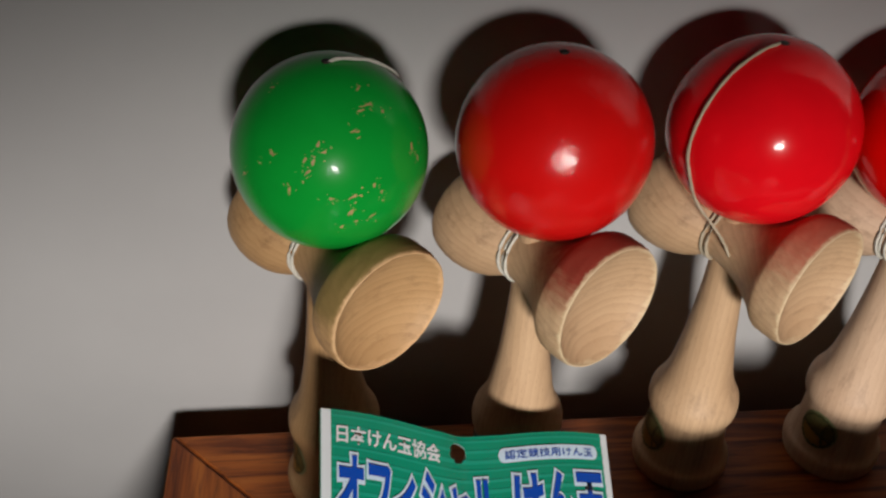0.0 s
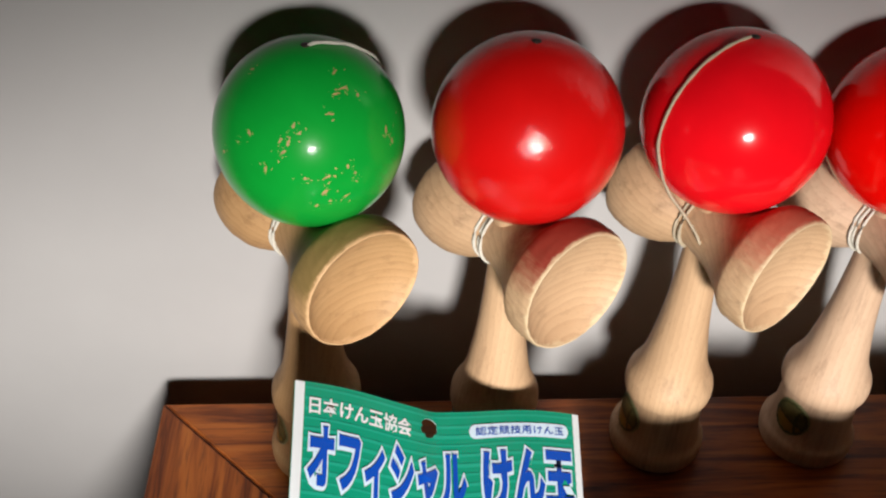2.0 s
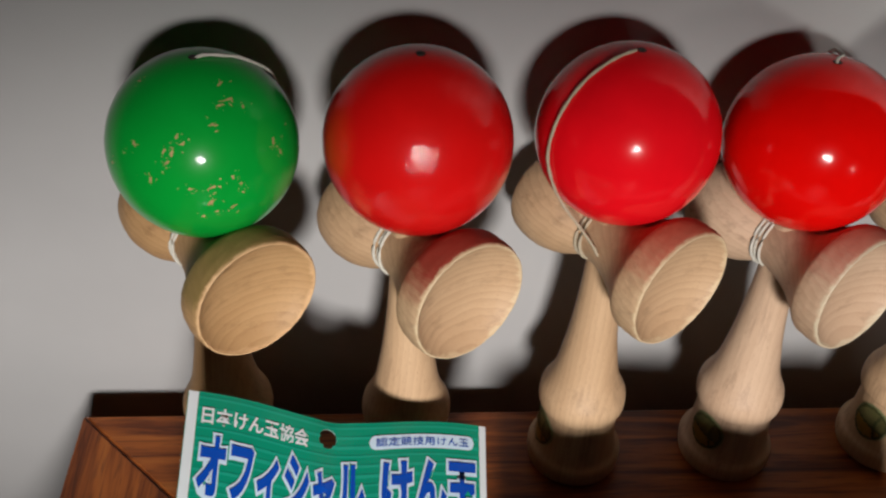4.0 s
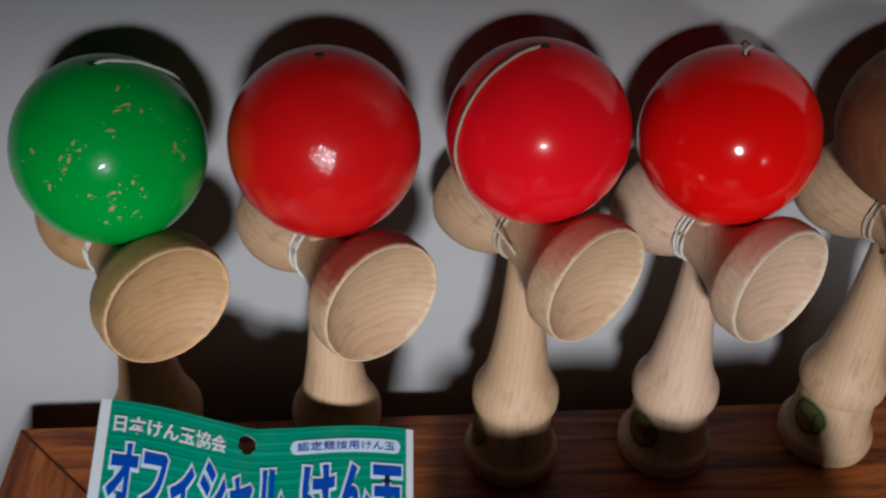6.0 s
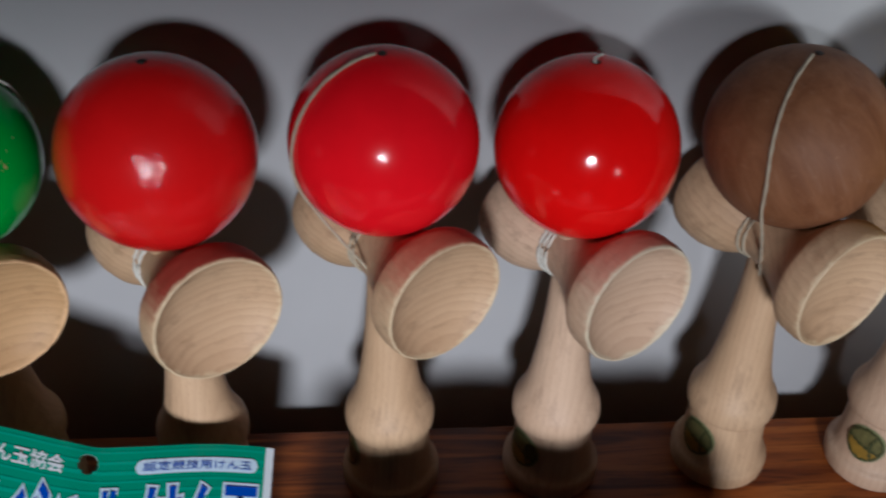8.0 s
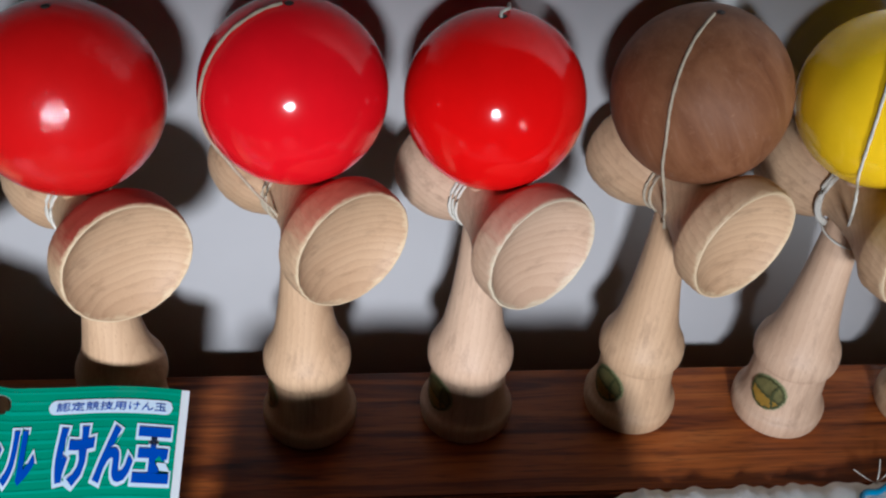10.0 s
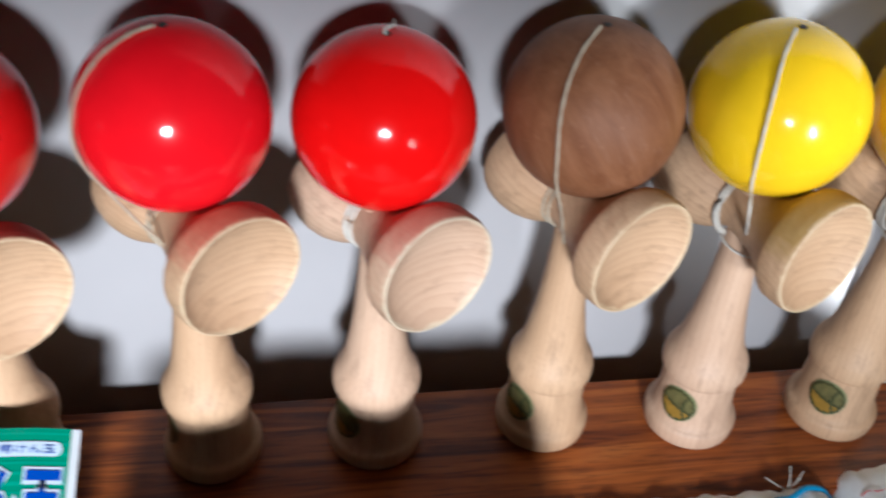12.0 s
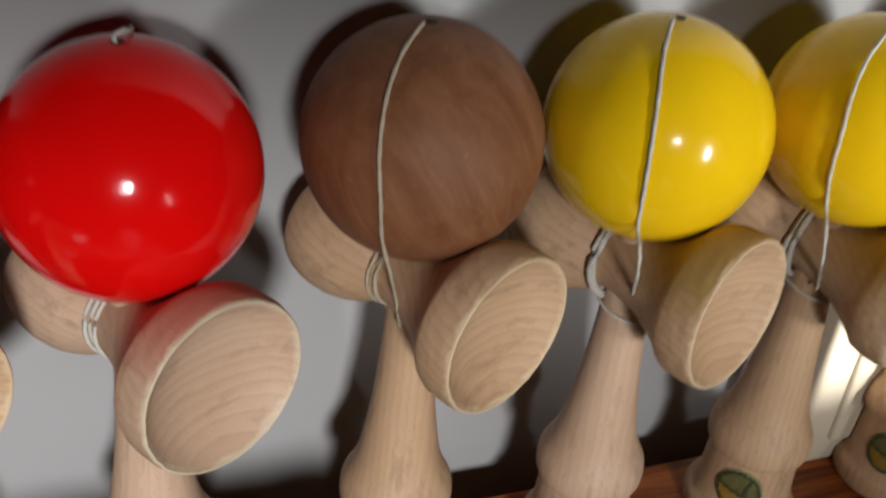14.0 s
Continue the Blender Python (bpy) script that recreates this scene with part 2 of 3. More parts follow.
OAK_X = cabinet_wood("stained_oak_lengthwise", "x")
OAK_Y = cabinet_wood("stained_oak_crosswise", "y")
BLACK = plain("black_cabinet_inset", (0.012, 0.012, 0.014), 0.4)
BAG_GREEN = plain("glossy_green_film", (0.003, 0.23, 0.135), 0.22, 0.06, 30, 0.03)
BAG_STRIPE = plain("light_green_print", (0.010, 0.29, 0.19), 0.22, 0.05, 30)
BAG_WHITE = plain("white_film", (0.60, 0.63, 0.65), 0.3, 0.04, 40)
BAG_BLUE = plain("blue_print", (0.003, 0.055, 0.36), 0.25, 0.04, 40)
BAG_PALE = plain("pale_blue_print", (0.50, 0.62, 0.72), 0.3, 0.04, 40)


# ---------------------------------------------------------------- mesh helpers
def finish(name, bm, mat, parent=None, label="", smooth=True):
    bmesh.ops.recalc_face_normals(bm, faces=bm.faces)
    me = bpy.data.meshes.new(name)
    bm.to_mesh(me)
    bm.free()
    for m in (mat if isinstance(mat, (list, tuple)) else [mat]):
        me.materials.append(m)
    if smooth:
        for p in me.polygons:
            p.use_smooth = True
    ob = new(name, me)
    if parent is not None:
        ob.parent = parent
    if label:
        ob["label"] = label
    return ob


part = finish


def empty(name, m, label, category, group=""):
    ob = new(name)
    ob.empty_display_size = 0.01
    ob.matrix_world = m
    return tagged(ob, label, category, group)


def smooth_profile(pts, step=4):
    """Catmull-Rom through profile points (r, z)."""
    out = []
    for i in range(len(pts) - 1):
        p0, p1, p2, p3 = pts[max(i - 1, 0)], pts[i], pts[i + 1], pts[min(i + 2, len(pts) - 1)]
        for k in range(step):
            u = k / step
            out.append(tuple(0.5 * (2 * b + (c - a) * u + (2 * a - 5 * b + 4 * c - d) * u * u + (3 * b - a - 3 * c + d) * u ** 3) for a, b, c, d in zip(p0, p1, p2, p3)))
    return out + [pts[-1]]


def revolve(profile, n=48, wobble=0.0):
    """A turned body round z from (radius, z) pairs."""
    bm = bmesh.new()
    rings = []
    for r, z in profile:
        if r < 1e-6:
            rings.append([bm.verts.new((0, 0, z))])
        else:
            ring = []
            for k in range(n):
                a = 2 * math.pi * k / n
                q = r + wobble * noise.noise(Vector((math.cos(a) * 9, math.sin(a) * 9, z * 900)))
                ring.append(bm.verts.new((q * math.cos(a), q * math.sin(a), z)))
            rings.append(ring)
    for a, b in zip(rings, rings[1:]):
        if len(a) == 1 and len(b) == 1:
            continue
        for k in range(n):
            j = (k + 1) % n
            if len(a) == 1:
                bm.faces.new((a[0], b[k], b[j]))
            elif len(b) == 1:
                bm.faces.new((a[k], a[j], b[0]))
            else:
                bm.faces.new((a[k], a[j], b[j], b[k]))
    return bm


def tube(points, radius, sides=8, twist=0.0):
    """A closed cord along the points."""
    bm = bmesh.new()
    rings = []
    pts = [Vector(p) for p in points]
    up = Vector((0.31, 0.2, 0.93))
    for i, p in enumerate(pts):
        d = (pts[min(i + 1, len(pts) - 1)] - pts[max(i - 1, 0)]).normalized()
        a = d.cross(up)
        a = a.normalized() if a.length > 1e-6 else Vector((1, 0, 0))
        b = d.cross(a)
        ring = []
        for k in range(sides):
            t = 2 * math.pi * k / sides
            rr = radius * (1 + 0.16 * math.sin(2 * (t + i * twist)))
            ring.append(bm.verts.new(p + a * (rr * math.cos(t)) + b * (rr * math.sin(t))))
        rings.append(ring)
    for r0, r1 in zip(rings, rings[1:]):
        for k in range(sides):
            j = (k + 1) % sides
            bm.faces.new((r0[k], r0[j], r1[j], r1[k]))
    bm.faces.new(rings[0]), bm.faces.new(rings[-1])
    return bm


def block(x0, x1, y0, y1, z0, z1, bevel=0.0):
    bm = bmesh.new()
    bmesh.ops.create_cube(bm, size=1)
    for v in bm.verts:
        v.co = Vector(((x0 + x1) / 2 + v.co.x * (x1 - x0), (y0 + y1) / 2 + v.co.y * (y1 - y0), (z0 + z1) / 2 + v.co.z * (z1 - z0)))
    if bevel:
        bmesh.ops.bevel(bm, geom=list(bm.edges), offset=bevel, segments=3, affect="EDGES", profile=0.6)
    return bm


def spline(pts, step=10):
    return smooth_profile([tuple(p) for p in pts], step)


# ---------------------------------------------------------------- setting
WALL_Y = 0.345
tagged(finish("wall_back", block(-1.3, 2.4, WALL_Y, WALL_Y + 0.1, -0.8, 1.7), WALLPAINT, smooth=False), "greyish white painted wall behind the kendamas", "wall", kind="structure")
# unseen room shell, blackened to keep bounce out of the shadows
tagged(finish("wall_left", block(-1.4, -1.3, -2.1, WALL_Y + 0.1, -0.8, 1.7), ROOM, smooth=False), "unseen wall blackened against bounced light", "wall", kind="structure")
tagged(finish("wall_front", block(-1.3, 2.4, -2.1, -2.0, -0.8, 1.7), ROOM, smooth=False), "unseen wall blackened against bounced light", "wall", kind="structure")
def wall_with_window(x0, x1, y0, y1, z0, z1, wy0, wy1, wz0, wz1):
    bm = bmesh.new()
    for a, b, c, d in ((y0, y1, z0, wz0), (y0, y1, wz1, z1), (y0, wy0, wz0, wz1), (wy1, y1, wz0, wz1)):
        piece = block(x0, x1, a, b, c, d)
        me = bpy.data.meshes.new("piece")
        piece.to_mesh(me)
        piece.free()
        bm.from_mesh(me)
        bpy.data.meshes.remove(me)
    return bm


tagged(finish("wall_right", wall_with_window(2.4, 2.5, -2.1, WALL_Y + 0.1, -0.8, 1.7, -1.2, -0.2, 0.1, 1.2), ROOM, smooth=False), "unseen wall blackened against bounced light with a window opening", "wall", kind="structure")
tagged(finish("floor", block(-1.4, 2.5, -2.1, WALL_Y + 0.1, -0.9, -0.8), ROOM, smooth=False), "unseen floor blackened against bounced light", "floor", kind="structure")
tagged(finish("ceiling", block(-1.4, 2.5, -2.1, WALL_Y + 0.1, 1.7, 1.8), ROOM, smooth=False), "unseen ceiling blackened against bounced light", "ceiling", kind="structure")


def cabinet():
    """Low cabinet whose top is a mitred wooden frame round a black inset."""
    x0, x1, y0, y1, w, h = -0.0505, 0.75, -0.16, 0.3235, 0.0645, 0.028
    top = empty("cabinet", pose(0, 0, 0), "reddish stained oak cabinet with mitred frame top and black inset", "cabinet")

    def rail(a, b, c, d, mat):
        bm = bmesh.new()
        up = [bm.verts.new((*p, 0)) for p in (a, b, c, d)]
        dn = [bm.verts.new((*p, -h)) for p in (a, b, c, d)]
        bm.faces.new(up), bm.faces.new(dn[::-1])
        for k in range(4):
            bm.faces.new((up[k], up[(k + 1) % 4], dn[(k + 1) % 4], dn[k]))
        bmesh.ops.bevel(bm, geom=[e for e in bm.edges if abs(e.verts[0].co.z) < 1e-6 and abs(e.verts[1].co.z) < 1e-6], offset=0.0009, segments=2, affect="EDGES")
        part("rail", bm, mat, top, smooth=False)
    g = 0.0002
    rail((x0 + g, y1), (x1 - g, y1), (x1 - w - g, y1 - w), (x0 + w + g, y1 - w), OAK_X)
    rail((x0 + g, y0), (x1 - g, y0), (x1 - w - g, y0 + w), (x0 + w + g, y0 + w), OAK_X)
    rail((x0, y0 + g), (x0, y1 - g), (x0 + w, y1 - w - g), (x0 + w, y0 + w + g), OAK_Y)
    rail((x1, y0 + g), (x1, y1 - g), (x1 - w, y1 - w - g), (x1 - w, y0 + w + g), OAK_Y)
    part("inset", block(x0 + w - 0.004, x1 - w + 0.004, y0 + w - 0.004, y1 - w + 0.004, -0.027, -0.012), BLACK, top, "black sunken top panel", smooth=False)
    part("body", block(x0 + 0.006, x1 - 0.006, y0 + 0.006, y1 - 0.004, -0.798, -0.0285), OAK_X, top, smooth=False)
    return top


cabinet()

# ---------------------------------------------------------------- kendamas
KEN = smooth_profile([(0.0, 0.0), (0.0150, 0.0), (0.0175, 0.0006), (0.0184, 0.0026), (0.0187, 0.0065), (0.0182, 0.0086), (0.0167, 0.0102), (0.0157, 0.0140), (0.0151, 0.0190), (0.0148, 0.0250), (0.0147, 0.0296), (0.0150, 0.0312), (0.0161, 0.0319), (0.0166, 0.0335), (0.0167, 0.0365), (0.0161, 0.0400), (0.0141, 0.0440), (0.0120, 0.0500), (0.0104, 0.0590), (0.0091, 0.0680), (0.0080, 0.0790), (0.0072, 0.0900), (0.0067, 0.1000), (0.0065, 0.1080), (0.0063, 0.1180), (0.0048, 0.1400), (0.0025, 0.1520), (0.0, 0.1550)], 3)
CROSS = smooth_profile([(0.0, -0.0285), (0.009, -0.0300), (0.0132, -0.0328), (0.0149, -0.0340), (0.0160, -0.0334), (0.0172, -0.0288), (0.0173, -0.0225), (0.0154, -0.0150), (0.0118, -0.0085), (0.0100, -0.0055), (0.0102, -0.0010), (0.0120, 0.0070), (0.0150, 0.0140), (0.0186, 0.0195), (0.0208, 0.0222), (0.0216, 0.0250), (0.0217, 0.0295), (0.0214, 0.0322), (0.0211, 0.0332), (0.0208, 0.0335)], 4) + smooth_profile([(0.0205, 0.0334), (0.0198, 0.0325), (0.0165, 0.0299), (0.0115, 0.0278), (0.006, 0.0267), (0.0, 0.0264)], 4)


def sticker(parent, angle):
    """Round printed label that follows the waist of the base."""
    def radius(z):
        for (r0, z0), (r1, z1) in zip(KEN, KEN[1:]):
            if z0 <= z <= z1 and z1 > z0:
                return r0 + (r1 - r0) * (z - z0) / (z1 - z0)
        return 0.016

    def patch(test, lift):
        bm = bmesh.new()
        n = 26
        grid = {}
        for i in range(n + 1):
            for j in range(n + 1):
                u, v = (i / n * 2 - 1), (j / n * 2 - 1)
                grid[i, j] = (u, v)
        verts = {}

        def vert(i, j):
            if (i, j) not in verts:
                u, v = grid[i, j]
                z = 0.0208 + v * 0.0082
                a = angle + u * 0.0080 / 0.0155
                r = radius(z) + lift
                verts[i, j] = bm.verts.new((r * math.sin(a), -r * math.cos(a), z))
            return verts[i, j]
        for i in range(n):
            for j in range(n):
                u, v = ((i + 0.5) / n * 2 - 1), ((j + 0.5) / n * 2 - 1)
                if test(u, v):
                    bm.faces.new((vert(i, j), vert(i + 1, j), vert(i + 1, j + 1), vert(i, j + 1)))
        return bm
    disc = part("sticker", patch(lambda u, v: u * u + v * v < 1.0, 0.00025), STICK_EDGE, parent, "round olive and gold foil sticker")
    part("sticker_face", patch(lambda u, v: u * u + v * v < 0.80, 0.0005), STICK_FACE, disc)
    part("sticker_gold", patch(lambda u, v: u * u + v * v < 0.66 and v < -0.15 - 0.25 * u, 0.0007), STICK_GOLD, disc)
    part("sticker_print", patch(lambda u, v: u * u + v * v < 0.80 and (u * u + v * v > 0.66 or abs(v + 0.12 + 0.25 * u) < 0.07 or abs(u - 0.3 - 0.4 * v * v) < 0.06), 0.0009), STICK_DARK, disc)


# shade inside the string holes, put into a near-black colour
HOLE_SHADE = plain("hole_shade_brown", (0.020, 0.012, 0.008), 0.8)
STICK_EDGE = plain("pale_green_label_edge", (0.20, 0.21, 0.10), 0.35)
STICK_FACE = plain("olive_label", (0.115, 0.105, 0.038), 0.35, 0.3, 300)
STICK_GOLD = plain("gold_label", (0.24, 0.14, 0.022), 0.32, 0.2, 300)
STICK_DARK = plain("dark_label_print", (0.050, 0.055, 0.020), 0.4)


def on_ball(c, r, az, el, lift=0.0):
    """A point on a ball: az from the front towards the right, el upwards, degrees."""
    a, e = radians(az), radians(el)
    q = r + lift
    return (c[0] + q * math.sin(a) * math.cos(e), c[1] - q * math.cos(a) * math.cos(e), c[2] + q * math.sin(e))


def kendama(x, y, turn, tilt, cross_z, ball_at, ball_r, ball_mat, wood, label, stick=None, cord=None, cord_mat=None, stub=None, stains=None, coil=(3, 0.0103, 0.00056)):
    """One kendama standing on its base, the ball on its spike. turn: the large cup's heading, degrees from the front to the right; tilt: how far it points up."""
    root = empty("kendama", pose(x, y, 0), label, "kendama", "row of kendamas on the cabinet")
    bx, by, bz = ball_at[0] - x, ball_at[1] - y, ball_at[2]
    ken = part("ken", revolve(KEN, 48), wood, root, "turned pale wooden handle")
    m = Matrix.Translation((0, 0, cross_z)) @ Matrix.Rotation(radians(turn), 4, "Z") @ Matrix.Rotation(radians(90 - tilt), 4, "X")
    bm = revolve(CROSS, 72, 0.00026)
    cross = part("cross_piece", bm, stains or wood, root, "turned wooden cross piece with two cups")
    cross.matrix_local = m
    bm = bmesh.new()
    bmesh.ops.create_uvsphere(bm, u_segments=72, v_segments=48, radius=ball_r)
    ball = part("ball", bm, ball_mat, root)
    ball.location = (bx, by, bz)
    ball.rotation_euler = (0.1 * turn, 0, 0.05 * turn)
    # hole in the crown of the ball: a flat disc with the hole's shade as its colour
    hole = part("string_hole", revolve([(0.0, 0.0), (0.0012, 0.0), (0.0014, 0.0003), (0.0, 0.0004)], 16), HOLE_SHADE, ball)
    hole.matrix_local = ball.rotation_euler.to_matrix().inverted().to_4x4() @ Matrix.Translation((0, 0, ball_r - 0.0001))
    # string wound round the waist of the cross piece
    coils = []
    turns, wide, thick = coil
    for k in range(int(turns * 28) + 1):
        a = 2 * math.pi * k / 28
        q = wide + 0.0005 * math.sin(a * 0.37 + x * 90)
        coils.append(m @ Vector((q * math.cos(a), q * math.sin(a), -0.0064 + 0.0013 * k / 28 + 0.0006 * math.sin(a * 0.61 + x * 50))))
    cm = cord_mat or STRING
    part("wound_string", tube(coils, thick, 7, 0.6), cm, root)
    if turns < 2:
        # slack turn of string round the spike under the cross piece
        slack = [(0.0084 * math.cos(2 * math.pi * k / 30), 0.0084 * math.sin(2 * math.pi * k / 30), cross_z - 0.0135 - 0.0022 * math.cos(2 * math.pi * k / 30 + 0.8)) for k in range(31)]
        part("slack_string", tube(slack, 0.0004, 7, 0.6), cm, root)
    c = (bx, by, bz)
    if cord:
        pts = [on_ball(c, ball_r, az, el, 0.0007) for az, el in cord[0]] + [tuple(p) for p in cord[1]]
        part("string", tube(spline(pts, 10), 0.00050, 8, 0.5), cm, root)
    if stub:
        pts = [on_ball(c, ball_r, az, el, h) for az, el, h in stub]
        part("string", tube(spline(pts, 6), 0.0005, 8, 0.5), cm, root)
    if stick is not None:
        sticker(root, radians(stick))
    return root


SHORT = [(90, 89.5, -0.0004), (100, 84, 0.0008), (108, 74, 0.0007), (114, 60, 0.0007), (122, 35, 0.0007), (130, 5, 0.0007)]
ken_green = kendama(0.0154, 0.2975, 35.5, -1.1, 0.1106, (0.0182, 0.2995, 0.1494), 0.0294, GREEN, WOOD_OLD, "wooden kendama with a chipped green ball on its spike", -75, stub=SHORT, cord_mat=STRING_WHITE, stains=CROSS_GREEN)
kendama(0.0826, 0.2948, 33.7, 1.7, 0.1103, (0.0845, 0.2942, 0.1540), 0.0294, RED_MATT, WOOD, "wooden kendama with a crinkled matt red ball", -85, cord_mat=STRING_WHITE, stains=CROSS_DEEP)
kendama(0.1511, 0.3000, 33.7, -0.2, 0.1118, (0.1513, 0.3017, 0.1521), 0.0294, RED, WOOD, "wooden kendama with a crimson ball and cream string hanging over it", -78, stains=CROSS_RED,
        cord=([(-64, 86), (-67, 71), (-67, 50), (-66, 27), (-65, 4), (-61, -14), (-60, -38)], [(-0.0125, -0.0128, 0.1236), (-0.0075, -0.0118, 0.1155), (-0.0020, -0.0098, 0.1040)]))
kendama(0.2141, 0.3010, 29.0, 2.1, 0.1080, (0.2150, 0.3060, 0.1465), 0.0294, RED_BRIGHT, WOOD_PINK, "wooden kendama with a glossy bright red ball", -58, stains=CROSS_PINK,
        stub=[(-30, 89.5, -0.0005), (-40, 88, 0.0016), (120, 87, 0.0022), (150, 80, 0.0010), (165, 62, 0.0006), (170, 20, 0.0006)], cord_mat=STRING_WHITE)
kendama(0.2826, 0.3036, 26.1, -0.2, 0.1110, (0.2829, 0.3070, 0.1482), 0.0294, BROWN, WOOD, "wooden kendama with a bare brown wooden ball and string", -60, stains=CROSS_BARE,
        cord=([(-58, 84), (-44, 61), (-41, 40), (-38, 19), (-35, -4), (-35, -26)], [(-0.0112, -0.0150, 0.1220), (-0.0080, -0.0112, 0.1110), (-0.0060, -0.0092, 0.1020)]))
kendama(0.3450, 0.2995, 24.4, 2.5, 0.1097, (0.3453, 0.3039, 0.1483), 0.0294, YELLOW, WOOD_PINK, "wooden kendama with a glossy yellow ball and white string", -49, cord_mat=STRING_WHITE, coil=(1.7, 0.0120, 0.00095), stains=CROSS_YELLOW,
        cord=([(-60, 83), (-41, 59), (-36, 35), (-34, 13), (-33, -8), (-32, -30)], [(-0.0150, -0.0235, 0.1275), (-0.0064, -0.0118, 0.1068), (-0.0050, -0.0090, 0.1020)]))
kendama(0.4073, 0.2980, 23.6, -3.5, 0.1089, (0.4102, 0.3003, 0.1474), 0.0294, YELLOW, WOOD, "wooden kendama with a yellow ball beside a cream plastic box", -47, cord_mat=STRING_WHITE, coil=(1.7, 0.0120, 0.00095), stains=CROSS_YELLOW,
        cord=([(-60, 80), (-60, 52), (-58, 32), (-55, 11), (-54, -10), (-52, -32)], [(-0.0200, -0.0195, 0.1255), (-0.0082, -0.0105, 0.1053), (-0.0060, -0.0088, 0.1000)]))
kendama(0.4720, 0.2980, 22.0, 0.0, 0.1095, (0.4730, 0.3003, 0.1478), 0.0294, YELLOW, WOOD, "wooden kendama at the end of the row", -56, cord_mat=STRING_WHITE, coil=(1.7, 0.0120, 0.00095), stains=CROSS_YELLOW)


def paint_chips(root):
    """Places where the green lacquer is knocked off the wood: heading, height, length and tilt of each, degrees and millimetres."""
    ball = next(o for o in root.children if o.name.startswith("ball"))
    inv = ball.rotation_euler.to_matrix().inverted()
    spots = ((43, 64, 3.0, 20), (37, 53, 4.2, 0), (30, 51, 2.4, -10), (19, 41, 3.2, 0), (57, 20, 3.6, 60), (60, 12, 2.0, 80), (-12, 21, 3.6, 55), (-9, 26, 2.6, 50), (-2, 32, 2.4, 30), (-6, 36, 1.6, 70), (-36, 27, 2.2, -55), (-22, 9, 3.4, 85), (-14, 27, 2.4, 60),
             (1, 6, 2.2, 0), (12, 6, 3.0, 20), (17, 6, 1.8, -60), (11, -4, 2.8, 50), (25, 10, 1.4, 80), (24, -9, 2.6, 30), (30, -1, 1.5, 0), (14, -11, 1.6, 20), (-54, 8, 1.8, 30), (-69, 57, 1.6, 40), (6, -14, 1.4, 60), (29, 5, 1.2, 45), (48, 46, 1.4, 20))
    rng = random.Random(4)
    for az, el, length, turn in spots:
        a, e, t = radians(az), radians(el), radians(turn)
        n = Vector((math.sin(a) * math.cos(e), -math.cos(a) * math.cos(e), math.sin(e)))
        x = Vector((math.cos(a), math.sin(a), 0))
        y = n.cross(x)
        u, v = x * math.cos(t) + y * math.sin(t), -x * math.sin(t) + y * math.cos(t)
        bm = bmesh.new()
        # one ragged flake with smaller ones strewn round it
        for q in range(6):
            big = q == 0
            off = Vector((0, 0, 0)) if big else u * rng.gauss(0, 0.0013) + v * rng.gauss(0, 0.0011)
            size = 1.0 if big else rng.uniform(0.15, 0.42)
            lean = 0.0 if big else rng.uniform(0, 3.1)
            uu, vv = u * math.cos(lean) + v * math.sin(lean), v * math.cos(lean) - u * math.sin(lean)
            p0 = (n * 0.0294 + off).normalized()
            mid = bm.verts.new(inv @ (p0 * 0.02948))
            ring = []
            for k in range(12):
                w = 2 * math.pi * k / 12
                r = rng.uniform(0.25, 1.3) * size
                p = p0 * 0.0294 + uu * (math.cos(w) * r * length * 0.00050) + vv * (math.sin(w) * r * 0.00050)
                ring.append(bm.verts.new(inv @ (p.normalized() * 0.02948)))
            for k in range(12):
                bm.faces.new((mid, ring[k], ring[(k + 1) % 12]))
        part("paint_chip", bm, CHIP_WOOD, ball)


CHIP_WOOD = plain("bare_wood_in_chips", (0.42, 0.26, 0.12), 0.6, 0.35, 700)
paint_chips(ken_green)

# ---------------------------------------------------------------- packaging bag
def text_mesh(words, fat):
    """Flat outlines of the words as a mesh, from the built-in font."""
    cu = bpy.data.curves.new("words", "FONT")
    cu.body, cu.size, cu.offset, cu.resolution_u = words, 1.0, fat, 3
    ob = new("words", cu)
    me = bpy.data.meshes.new_from_object(ob.evaluated_get(bpy.context.evaluated_depsgraph_get()))
    bpy.data.objects.remove(ob)
    return me


